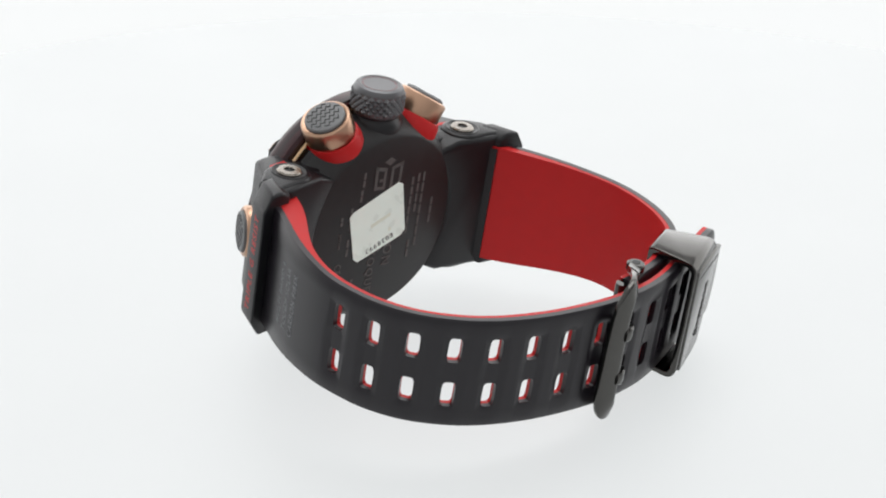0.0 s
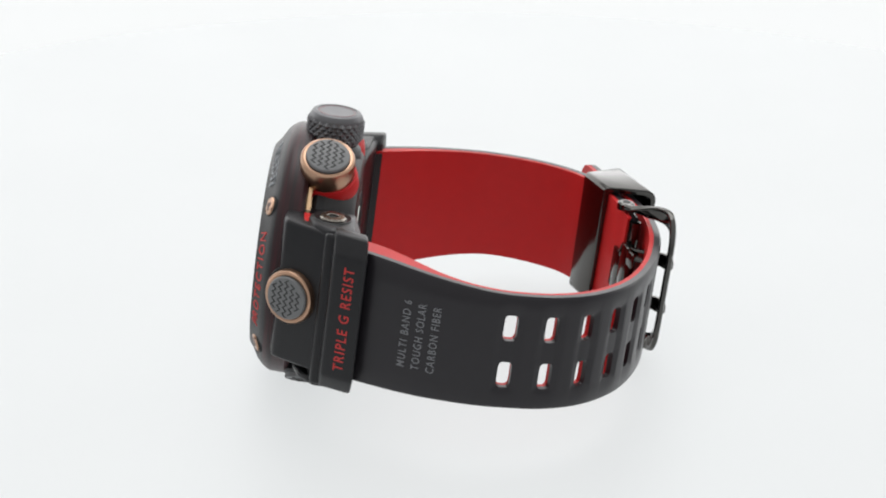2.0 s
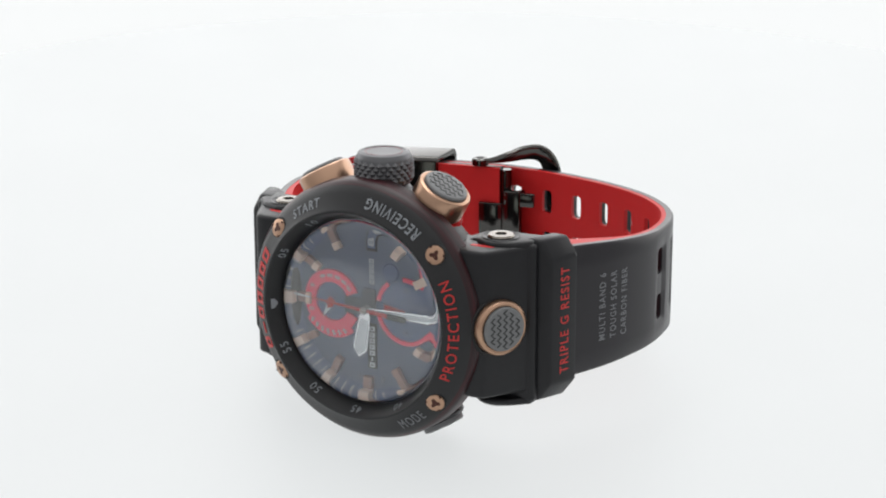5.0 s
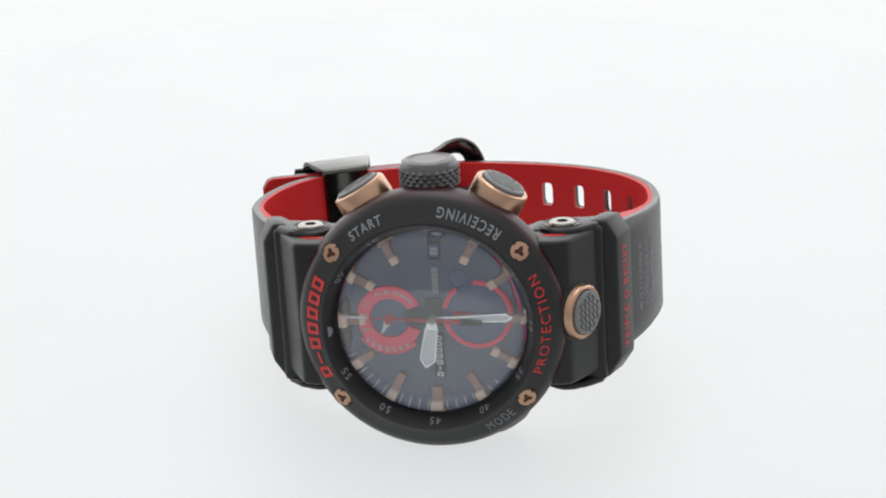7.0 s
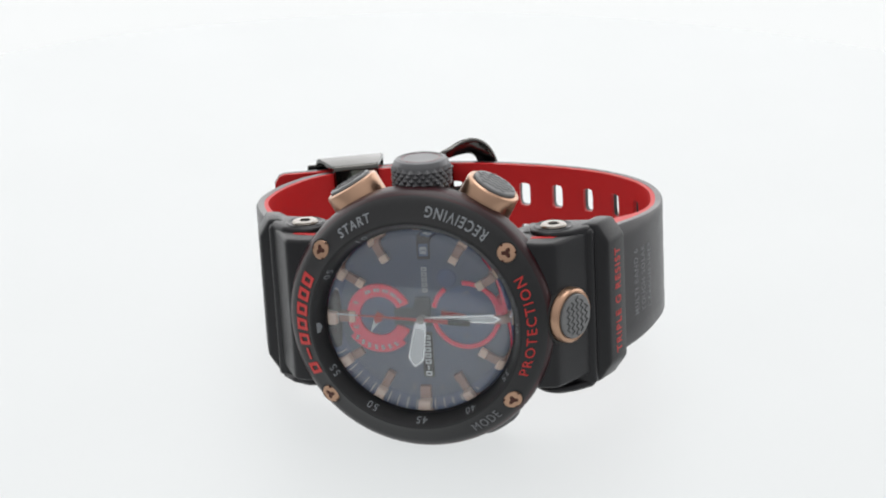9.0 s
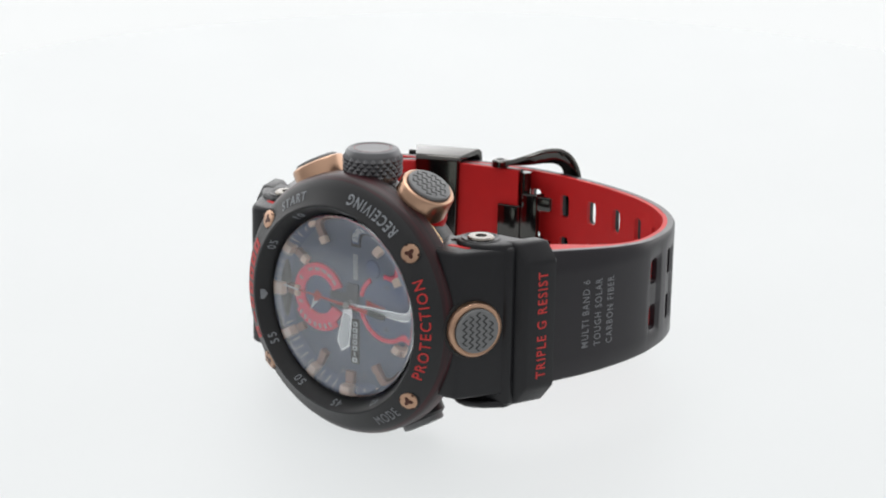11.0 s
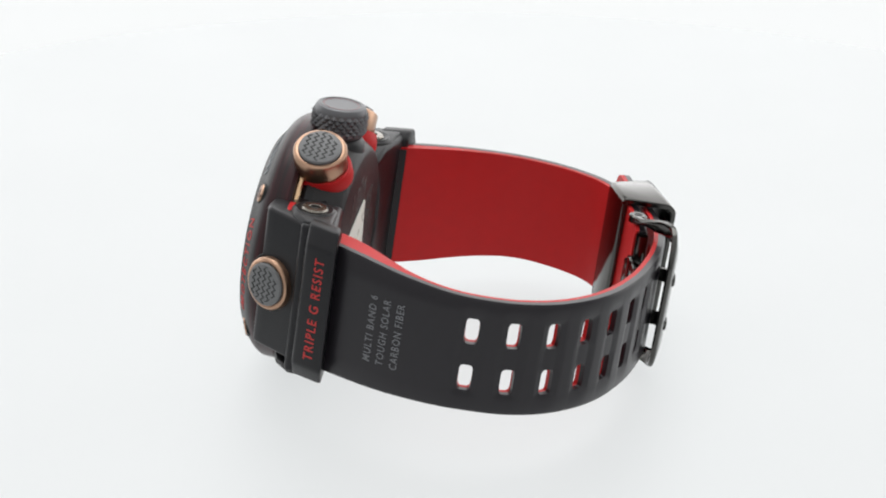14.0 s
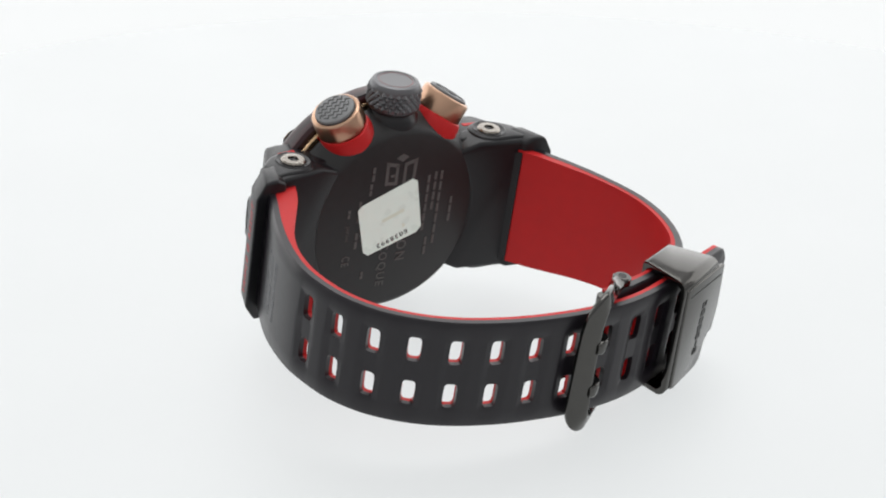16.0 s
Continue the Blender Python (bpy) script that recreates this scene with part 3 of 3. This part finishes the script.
def build_lugs():
    for s in (-1, 1):
        # front horn beside the bezel
        horn = part("lug_horn", prism(mirrored([(15, 3.4), (22, 2.8), (24.3, 3.2), (25.4, 4.9), (27.9, 9.4), (29.9, 12.45), (15, 12.45)], s), -12.6, 14.2, Matrix(), 0.75, 3), RESIN, watch, "black resin horn between bezel and strap cover")
        if s > 0:
            part("button_well", lathe([(5.05, 0.12), (5.45, 0.12), (5.6, -0.2), (5.6, -3), (0, -3)], frame_of((25.75, 5.9, 0.4), (0.88, -0.47, 0)), 48), DARK, horn)
        arc = [polar(18.0, a) for a in range(-44, 45, 4)]
        outline = arc + [(18.4, 14.5), (30.0, 14.5), (30.0, -14.6), (17.5, -14.6)]
        part("lug", prism([(s * x, z) for x, z in outline][::s], -15.6, -9.0, Matrix(((1, 0, 0, 0), (0.16 * s, 0, -1, -2.9), (0, 1, 0, 0), (0, 0, 0, 1))), 0.95, 3), RESIN, watch, "smooth black lug behind the case")
        part("lug_liner", prism(mirrored([(19.6, 6.0), (23.4, 6.4), (24.4, 7.2), (23, 7.6), (19.6, 7.4)], s), 13.7, 14.27, Matrix(), 0.2, 1), RED, watch, "thin red liner under the lug ear")
        for z0, z1, zb in ((12.5, 15.0, 1), (-13.8, -15.2, -1)):
            pts = []
            for k in range(13):
                x, y = polar(4.3, 90 + 15 * k)
                pts.append((22.9 + x, 11.5 + y))
            pts += [(26.4, 8.4), (29.4, 11.4), (29.4, 16.6), (26.4, 16.0)]
            ear = part("lug_ear", prism(mirrored(pts, s), min(z0, z1), max(z0, z1), Matrix(), 0.7, 3), RESIN, watch, "black lug ear holding a steel bolt")
            m = frame_of((s * 22.9, 11.5, z1), (0, 0, zb))
            bolt = part("bolt", lathe([(2.4, -0.3), (2.4, 0.2), (2.15, 0.48), (1.1, 0.52), (1.0, 0.4), (1.0, 0.1), (0, 0.1)], m, 40), STEEL, ear, "champagne steel hex bolt")
            part("socket", lathe([(0, 0.16), (0.98, 0.16), (0.98, 0.0)], m, 6), DARK, bolt)
            part("collar", lathe([(2.6, 0.02), (3.3, 0.22), (3.6, 0.02), (3.6, -0.3)], m, 40), RESIN, ear)
        # cover that the strap comes out of
        pts = [(26.6, 14.0), (28.8, 15.2), (31.4, 15.1), (33.4, 11.8), (33.4, -11.3), (31.0, -14.7), (26.6, -14.6)]
        sh = Matrix(((1, 0.37 * s, 0, -0.37 * 15.5 * s), (0.1 * s, 1, 0, -3.2), (0, 0, 1, 0), (0, 0, 0, 1)))
        up = Matrix(((1, 0, 0, 0), (0, 0, -1, 0), (0, 1, 0, 0), (0, 0, 0, 1)))
        cover = part("strap_cover", prism([(s * x, z) for x, z in pts], -18.6, -12.5, sh @ up, 0.65, 3), RESIN, watch, "faceted black strap cover with lettering")
        spot = frame_of((s * (33.4 + 0.37 * 0.15), 15.8, 0.1), (s, -0.36, 0), (0, 0, 1))
        if s > 0:
            part("lettering", lay(text_flat("TRIPLE G RESIST", 19.6, 1.95, 0.008), spot), RED_PAINT, cover)
        else:
            part("lettering", lay(bars_flat(11, 15.0, 1.6), spot), GREY_SOFT, cover, "grey bars of lettering")


def spline(pts, step=0.6):
    """A smooth line through the points, as evenly spaced (point, tangent) pairs with their distance."""
    P = [Vector((x, y, 0)) for x, y in pts]
    P = [P[0] * 2 - P[1]] + P + [P[-1] * 2 - P[-2]]
    dense = []
    for i in range(1, len(P) - 2):
        for k in range(40):
            t = k / 40
            dense.append(0.5 * (2 * P[i] + (P[i + 1] - P[i - 1]) * t + (2 * P[i - 1] - 5 * P[i] + 4 * P[i + 1] - P[i + 2]) * t * t + (3 * P[i] - P[i - 1] - 3 * P[i + 1] + P[i + 2]) * t ** 3))
    dense.append(P[-2])
    dist = [0.0]
    for a, b in zip(dense, dense[1:]):
        dist.append(dist[-1] + (b - a).length)
    return dense, dist


class Band:
    """The outer line of a strap: place(s, depth) walks along it and steps inward."""

    def __init__(self, pts, inward):
        self.p, self.d = spline(pts)
        self.inward = inward
        self.length = self.d[-1]

    def place(self, s, depth):
        s = min(max(s, 0), self.length)
        k = min(max(int(np.searchsorted(self.d, s)), 1), len(self.d) - 1)
        t = (s - self.d[k - 1]) / (self.d[k] - self.d[k - 1])
        q = self.p[k - 1].lerp(self.p[k], t)
        a, b = self.p[max(k - 4, 0)], self.p[min(k + 3, len(self.p) - 1)]
        w = (b - a).normalized()
        n = Vector((-w.y, w.x, 0)) * self.inward
        return q + n * depth

    def nearest(self, x, y):
        return self.d[min(range(len(self.p)), key=lambda i: (self.p[i].x - x) ** 2 + (self.p[i].y - y) ** 2)]


def strap_layer(band, s0, s1, zlo, zhi, d0, d1, holes, tip=0.0, edge=0.5, swell=0.0):
    """A bent slab between two depths with rounded slots through it. zlo, zhi: its edges by the distance along the band."""
    bm = bmesh.new()
    hw, hh = 1.24, 2.42
    cell_w, cell_h = 2.3, 3.2
    cache = {}

    def vert(s, z, d, key=None):
        k = (round(s, 4), round(z, 4), round(d, 4))
        if k not in cache:
            sink = 0.0
            if d == 0.0 and any(abs(s - h) < 1.6 and abs(z - (zz[0] + zz[1]) / 2) < 7.2 for h, zz in holes):
                sink = 0.42
            if d == d1 and swell:
                t = min(max((s - 8) / 22, 0), 1)
                sink = swell * (1 - t * t * (3 - 2 * t))
            cache[k] = bm.verts.new(band.place(s, d + sink) + Vector((0, 0, z)))
        return cache[k]

    cuts = {s0, s1}
    for s, _ in holes:
        cuts |= {s - cell_w, s + cell_w}
    cuts = sorted(c for c in cuts if s0 <= c <= s1)
    lines = []
    for a, b in zip(cuts, cuts[1:]):
        n = max(1, round((b - a) / 1.0)) if b - a > 2 * cell_w + 0.01 else max(1, round((b - a) / 0.8))
        if any(abs((a + b) / 2 - s) < 0.01 for s, _ in holes):
            mid, half = (a + b) / 2, (b - a) / 2
            lines += [mid + half * q for q in (-1, -math.tan(radians(33.75)), -math.tan(radians(22.5)), -math.tan(radians(11.25)), 0, math.tan(radians(11.25)), math.tan(radians(22.5)), math.tan(radians(33.75)))]
            continue
        lines += [a + (b - a) * i / n for i in range(n)]
    lines.append(s1)

    def zs(s):
        lo, hi = zlo(s), zhi(s)
        if tip and s > s1 - tip:
            t = (s - (s1 - tip)) / tip
            k = (1 - math.sqrt(max(0, 1 - t * t))) * tip * 0.8
            lo, hi = lo + k, hi - k
        return lo, hi

    hz = sorted({z for _, zz in holes for z in zz})
    thick = abs(d1 - d0)
    for a, b in zip(lines, lines[1:]):
        inside = [h for h in holes if h[0] - cell_w - 0.01 <= a and b <= h[0] + cell_w + 0.01]
        la, ha = zs(a)
        lb, hb = zs(b)
        if hz:
            bands = [hz[0] - cell_h, hz[0] + cell_h, hz[1] - cell_h, hz[1] + cell_h]
        else:
            bands = [-8.0, -2.0, 2.0, 8.0]
        ra = [la, la + edge] + bands + [ha - edge, ha]
        rb = [lb, lb + edge] + bands + [hb - edge, hb]
        ra = [min(max(z, la), ha) for z in ra]
        rb = [min(max(z, lb), hb) for z in rb]
        for k in range(len(ra) - 1):
            if inside and k in (2, 4):
                continue
            for d in (d0, d1):
                def dep(idx, n=len(ra)):
                    return d + (0.35 if d == d0 else 0) * (idx in (0, n - 1)) if edge else d
                q = [vert(a, ra[k], dep(k)), vert(b, rb[k], dep(k)), vert(b, rb[k + 1], dep(k + 1)), vert(a, ra[k + 1], dep(k + 1))]
                q = list(dict.fromkeys(q))
                if len(q) > 2:
                    bm.faces.new(q)
        for k in (0, len(ra) - 1):
            e0 = d0 + (0.35 if edge else 0)
            q = list(dict.fromkeys([vert(a, ra[k], e0), vert(b, rb[k], e0), vert(b, rb[k], d1), vert(a, ra[k], d1)]))
            if len(q) > 2:
                bm.faces.new(q)
    for s_end in (s0, s1):
        lo, hi = zs(s_end)
        if hi - lo > 0.01:
            bm.faces.new([vert(s_end, lo, d0 + 0.35), vert(s_end, hi, d0 + 0.35), vert(s_end, hi, d1), vert(s_end, lo, d1)])
    for s, zz in holes:
        for z in zz:
            n = 32
            rim, slot = [], []
            for i in range(n):
                t = 2 * PI * (i + 0.0) / n
                c, w = math.cos(t), math.sin(t)
                k = max(abs(c), abs(w))
                rim.append((s + cell_w * c / k, z + cell_h * w / k))
                sc, sw = abs(c) ** 0.45 * (1 if c > 0 else -1), abs(w) ** 0.45 * (1 if w > 0 else -1)
                slot.append((s + hw * sc, z + hh * sw))
            for d in (d0, d1):
                for i in range(n):
                    j = (i + 1) % n
                    bm.faces.new([vert(*rim[i], d), vert(*rim[j], d), vert(*slot[j], d), vert(*slot[i], d)])
            for i in range(n):
                j = (i + 1) % n
                bm.faces.new([vert(*slot[i], d0), vert(*slot[j], d0), vert(*slot[j], d1), vert(*slot[i], d1)])
    return bm


LONG = Band([(28.4, 9), (30.0, 14), (32.5, 20), (35.4, 27), (37.2, 33), (38.3, 40), (38.0, 46), (36.5, 52.6), (33.0, 59.0), (27.6, 64.3), (21.5, 68.0), (14.2, 70.7), (6.7, 72.4), (-3, 73.5), (-12, 73.2), (-20, 71.6), (-30.2, 67.9), (-38, 64.9), (-45, 62.3)], 1)
SHORT = Band([(-27.6, 9), (-29.2, 14), (-32.6, 20), (-37.6, 29), (-41.0, 38), (-41.5, 45), (-40.0, 52), (-37.0, 58.2), (-33.2, 62.0), (-29, 64.7), (-22, 67.4), (-14.5, 69.2), (-10.5, 69.8)], -1)


def taper(start, a, end, b):
    def f(s):
        t = min(max((s - start) / (end - start), 0), 1)
        return a + (b - a) * t * t * (3 - 2 * t)
    return f


def build_straps():
    first = LONG.nearest(37.4, 45.0)
    pitch = (LONG.nearest(6.5, 71.4) - first) / 6
    holes = [(first - 0.12 + pitch * k, (-4.5, 4.35)) for k in range(12)]
    holes = [h for h in holes if h[0] < LONG.length - 4]
    lo, hi = taper(6, -12.0, 40, -10.8), taper(6, 12.6, 40, 10.6)
    st = part("long_strap", strap_layer(LONG, 3, LONG.length, lo, hi, 0.0, 1.45, holes, 2.4), RUBBER, watch, "black resin strap with two rows of slots", 40)
    part("lining", strap_layer(LONG, 3, LONG.length, lambda s: lo(s) + 0.05, lambda s: hi(s) - 0.05, 1.45, 2.3, holes, 2.4, 0.0, 3.2), RED, st, "red resin lining", 40)
    s_txt = (LONG.nearest(35.7, 26.6) + LONG.nearest(37.1, 31.8)) / 2
    for i, (text, w) in enumerate((("MULTI BAND 6", 12.6), ("TOUGH SOLAR", 12.6), ("CARBON FIBER", 12.6))):
        s = s_txt + (i - 1) * 2.75
        p, q = LONG.place(s, 0), LONG.place(s, 1.0)
        m = frame_of(p + Vector((0, 0, -0.1)), p - q, (0, 0, 1))
        part("lettering", lay(text_flat(text, w, 1.5, 0.004), m), GREY_SOFT, st)
    lo2, hi2 = taper(6, -13.0, 40, -11.0), taper(6, 12.4, 40, 11.0)
    st = part("short_strap", strap_layer(SHORT, 3, SHORT.length, lo2, hi2, 0.0, 1.6, [], 0), RUBBER, watch, "plain black resin strap holding the buckle", 40)
    part("lining", strap_layer(SHORT, 3, SHORT.length, lambda s: lo2(s) + 0.05, lambda s: hi2(s) - 0.05, 1.6, 2.4, [], 0, 0.0, 1.0), RED, st, "red resin lining", 40)
    part("neck", strap_layer(SHORT, 4, SHORT.nearest(-30.5, 16.2), lambda s: lo2(s) + 0.2, lambda s: hi2(s) - 0.4, 1.7, 3.8, [], 0, 0.0), RESIN, st, "smooth black neck over the red lining", 40)


def build_keeper():
    """A bent metal loop round both straps; its frame: X along the strap, Y outward, Z up the watch."""
    along = Vector((-0.915, -0.403, 0)).normalized()
    outw = Vector((-0.403, 0.915, 0)).normalized()
    m = Matrix.Translation((-29.6, 66.1, 0.05)) @ Matrix((along, outw, Vector((0, 0, 1)))).transposed().to_4x4()
    half, deep, wall = 12.5, 5.3, 1.15

    def loop(y1, z1, round_out, round_in):
        """A rectangle in Y and Z with wider rounding on the outer side."""
        pts = []
        for cy, cz, r, a0 in ((y1 - round_out, z1 - round_out, round_out, 0), (-y1 + round_in, z1 - round_in, round_in, 90), (-y1 + round_in, -z1 + round_in, round_in, 180), (y1 - round_out, -z1 + round_out, round_out, 270)):
            for k in range(9):
                c, q = polar(r, a0 + 90 * k / 8)
                pts.append((cy + c, cz + q))
        return pts
    outer = loop(deep, half, 2.2, 1.1)
    inner = loop(deep - wall, half - wall, 1.3, 0.5)
    bm = bmesh.new()

    def near(y, z):
        return -6.3 - 0.27 * y - 0.02 * z

    def far(y, z):
        return 4.9 + 0.25 * y + 0.03 * z
    rings = []
    for pts in (outer, inner):
        for edge in (near, far):
            rings.append([bm.verts.new((edge(y, z), y, z)) for y, z in pts])
    n = len(outer)
    for i in range(n):
        j = (i + 1) % n
        on, of, nn, nf = rings
        for q in ((on[i], on[j], of[j], of[i]), (nn[i], nf[i], nf[j], nn[j]), (on[i], nn[i], nn[j], on[j]), (of[i], of[j], nf[j], nf[i])):
            bm.faces.new(q)
    bmesh.ops.recalc_face_normals(bm, faces=bm.faces)
    bmesh.ops.bevel(bm, geom=[e for e in bm.edges if e.calc_face_angle(0) > radians(50)], offset=0.22, segments=2, profile=0.5, affect="EDGES", clamp_overlap=True)
    bm.transform(m)
    kp = part("keeper", bm, GUN, watch, "glossy black metal strap keeper with a brushed plate", 28)
    flat = Matrix(((1, 0, 0, 0), (0, 0, 1, 0), (0, 1, 0, 0), (0, 0, 0, 1)))
    plate = part("plate", prism([(-5.8, -11.0), (-4.4, -11.4), (2.8, -10.6), (5.8, -9.4), (6.5, -4.2), (8.8, -3.8), (9.4, 1.5), (8.2, 10.8), (-7.0, 10.8)], deep - 0.5, deep + 0.35, m @ flat, 0.25, 3), GUN, kp, "brushed outer plate of the keeper")
    part("groove", prism(box_pts(-5.6, -0.18, 7.2, 0.18), 0.0, 0.04, m @ Matrix.Translation((0, deep + 0.34, 8.9)) @ frame_of((0, 0, 0), (0, 1, 0), (1, 0, 0))), DARK, plate)
    part("lettering", lay(bars_flat(7, 12.0, 1.7, hyphen=1), m @ frame_of((2.2, deep + 0.36, -0.5), (0, 1, 0), (0, 0, 1))), DARK, plate, "dark engraved bars of lettering")


def tube(path, ups, width, thick):
    """A flat bar of rounded section along a path; ups: its broad side at each point."""
    bm = bmesh.new()
    rings = []
    C = [Vector(p) for p in path]
    U = [Vector(u) for u in ups] if isinstance(ups, list) else [Vector(ups)] * len(C)
    V = width if isinstance(width, list) else [width] * len(C)
    P, W, B = [], [], []
    for i in range(len(C) - 1):
        a, b, c, d = C[max(i - 1, 0)], C[i], C[i + 1], C[min(i + 2, len(C) - 1)]
        for k in range(4):
            t = k / 4
            P.append(0.5 * (2 * b + (c - a) * t + (2 * a - 5 * b + 4 * c - d) * t * t + (3 * b - a - 3 * c + d) * t ** 3))
            W.append(U[i].lerp(U[i + 1], t))
            B.append(V[i] + (V[i + 1] - V[i]) * t)
    P.append(C[-1])
    W.append(U[-1])
    B.append(V[-1])
    for i, p in enumerate(P):
        w = (P[min(i + 1, len(P) - 1)] - P[max(i - 1, 0)]).normalized()
        u = W[i]
        u = (u - w * u.dot(w)).normalized()
        v = w.cross(u)
        ring = []
        for k in range(16):
            a = 2 * PI * k / 16
            c, q = math.cos(a), math.sin(a)
            ring.append(bm.verts.new(p + u * (abs(c) ** 0.5 * (1 if c > 0 else -1) * B[i] / 2) + v * (abs(q) ** 0.5 * (1 if q > 0 else -1) * thick / 2)))
        rings.append(ring)
    for a, b in zip(rings, rings[1:]):
        for k in range(16):
            bm.faces.new((a[k], a[(k + 1) % 16], b[(k + 1) % 16], b[k]))
    bm.faces.new(rings[0][::-1])
    bm.faces.new(rings[-1])
    return bm


def build_buckle():
    path = [(-14.8, 66.9, 12.0), (-12.4, 68.6, 12.2), (-9.8, 70.8, 12.8), (-7.4, 73.0, 13.5), (-5.2, 74.7, 13.5), (-3.5, 75.4, 12.4), (-2.4, 75.65, 10.2), (-2.0, 75.7, 7), (-1.9, 75.7, 0), (-2.0, 75.7, -7), (-2.4, 75.65, -9.6), (-3.5, 75.4, -11.3), (-5.2, 74.7, -12.1), (-7.4, 73.0, -12.4), (-10, 70.6, -12.6), (-14.8, 66.9, -12.6)]
    ups = [(0.62, -0.78, 0), (0.6, -0.7, 0.3), (0.4, -0.4, 0.8), (0.15, -0.2, 1), (0.35, -0.05, 0.93), (0.7, -0.1, 0.7), (0.95, -0.1, 0.3), (1, -0.12, 0), (1, -0.12, 0), (1, -0.12, 0), (0.95, -0.1, -0.3), (0.7, -0.1, -0.7), (0.35, -0.05, -0.93), (0.2, -0.3, -0.9), (0.5, -0.5, -0.6), (0.62, -0.78, 0)]
    bar = tube(path, ups, [2.4, 2.5, 2.7, 3.0, 3.5, 3.9, 4.2, 4.3, 4.5, 4.9, 4.6, 4.0, 3.3, 2.8, 2.5, 2.4], 1.25)
    bk = part("buckle", bar, GUN, watch, "glossy black metal buckle frame", 40)
    for z, q in ((12.5, 1), (-13.4, -1)):
        cap = part("hinge_cap", lathe([(0, 0.25), (1.4, 0.25), (1.75, 0.0), (1.75, -1.2), (0, -1.2)], frame_of((-14.6, 67.2, z), (0, 0, q)), 32), GUN, bk)
        part("hinge_hole", lathe([(0, 0.3), (0.8, 0.3), (0.8, 0.0)], frame_of((-14.6, 67.2, z), (0, 0, q)), 24), DARK, cap)
    part("hinge_pin", lathe([(0, -11), (1.2, -11), (1.2, 10.6), (0, 10.6)], frame_of((-9.4, 68.9, 0), (0, 0, 1)), 24), GUN, bk)
    part("hinge_plate", prism([(-14.6, 66.7), (-14.3, 66.1), (-11.0, 66.7), (-9.6, 67.6), (-9.6, 68.4)], -4.6, 3.6, Matrix(), 0.25, 2), GUN, bk)
    for z in (4.75, -4.35):
        part("prong", tube([(-9.0, 67.2, z), (-7.3, 69.2, z), (-6.7, 72.0, z), (-6.3, 74.6, z), (-5.6, 75.5, z), (-4.6, 76.0, z), (-3.4, 76.1, z)], (0, 0, 1), [2.6, 2.6, 2.6, 2.7, 2.9, 2.8, 2.0], 1.5), GUN, bk)
        part("prong_arm", prism([(-9.0, 67.0), (-2.6, 68.4), (-2.6, 69.3), (-9.0, 68.2)], z - 1.5, z + 1.5, Matrix(), 0.35, 2), GUN, bk)
    part("prong_bridge", prism([(-8.8, 66.8), (-5.4, 67.5), (-5.2, 68.6), (-8.6, 68.0)], -6.2, 6.6, Matrix(), 0.4, 2), GUN, bk)


build_bezel()
build_dial()
build_case()
build_sticker()
build_buttons()
build_crown()
build_lugs()
build_straps()
build_keeper()
build_buckle()
build_setting()

# ---- the watch turns with the table ----
REST = Matrix(((0.99372, 0.08779, -0.06944, -0.001886), (-0.07803, 0.98808, 0.13268, -0.034373), (0.08026, -0.12643, 0.98872, 0.001108), (0, 0, 0, 1)))
TURNS = [(0, -131.09), (0.5, -120.38), (1, -108.85), (1.5, -98.10), (2, -86.49), (2.5, -75.71), (3, -64.16), (3.5, -53.83), (4, -43.56), (4.2, -39.87), (4.7, -31.41), (5.2, -23.83), (5.7, -17.10), (6, -13.47), (6.3, -10.15), (6.5, -8.16), (7, -3.73), (7.5, -0.49), (7.8, 0.95), (8, 0.00), (8.5, -3.10), (9, -7.42), (9.2, -9.41), (9.6, -13.77), (10.1, -20.01), (10.6, -27.12), (11, -33.45), (11.3, -38.57), (11.5, -42.21), (12, -52.26), (12.5, -62.42), (13, -74.08), (13.5, -84.80), (14, -96.35), (14.5, -106.95), (15, -118.59), (15.5, -129.33), (16, -141.05)]


def motions():
    walk(watch, [(t, Matrix.Rotation(radians(a), 4, "Z") @ REST) for t, a in TURNS])


motions()
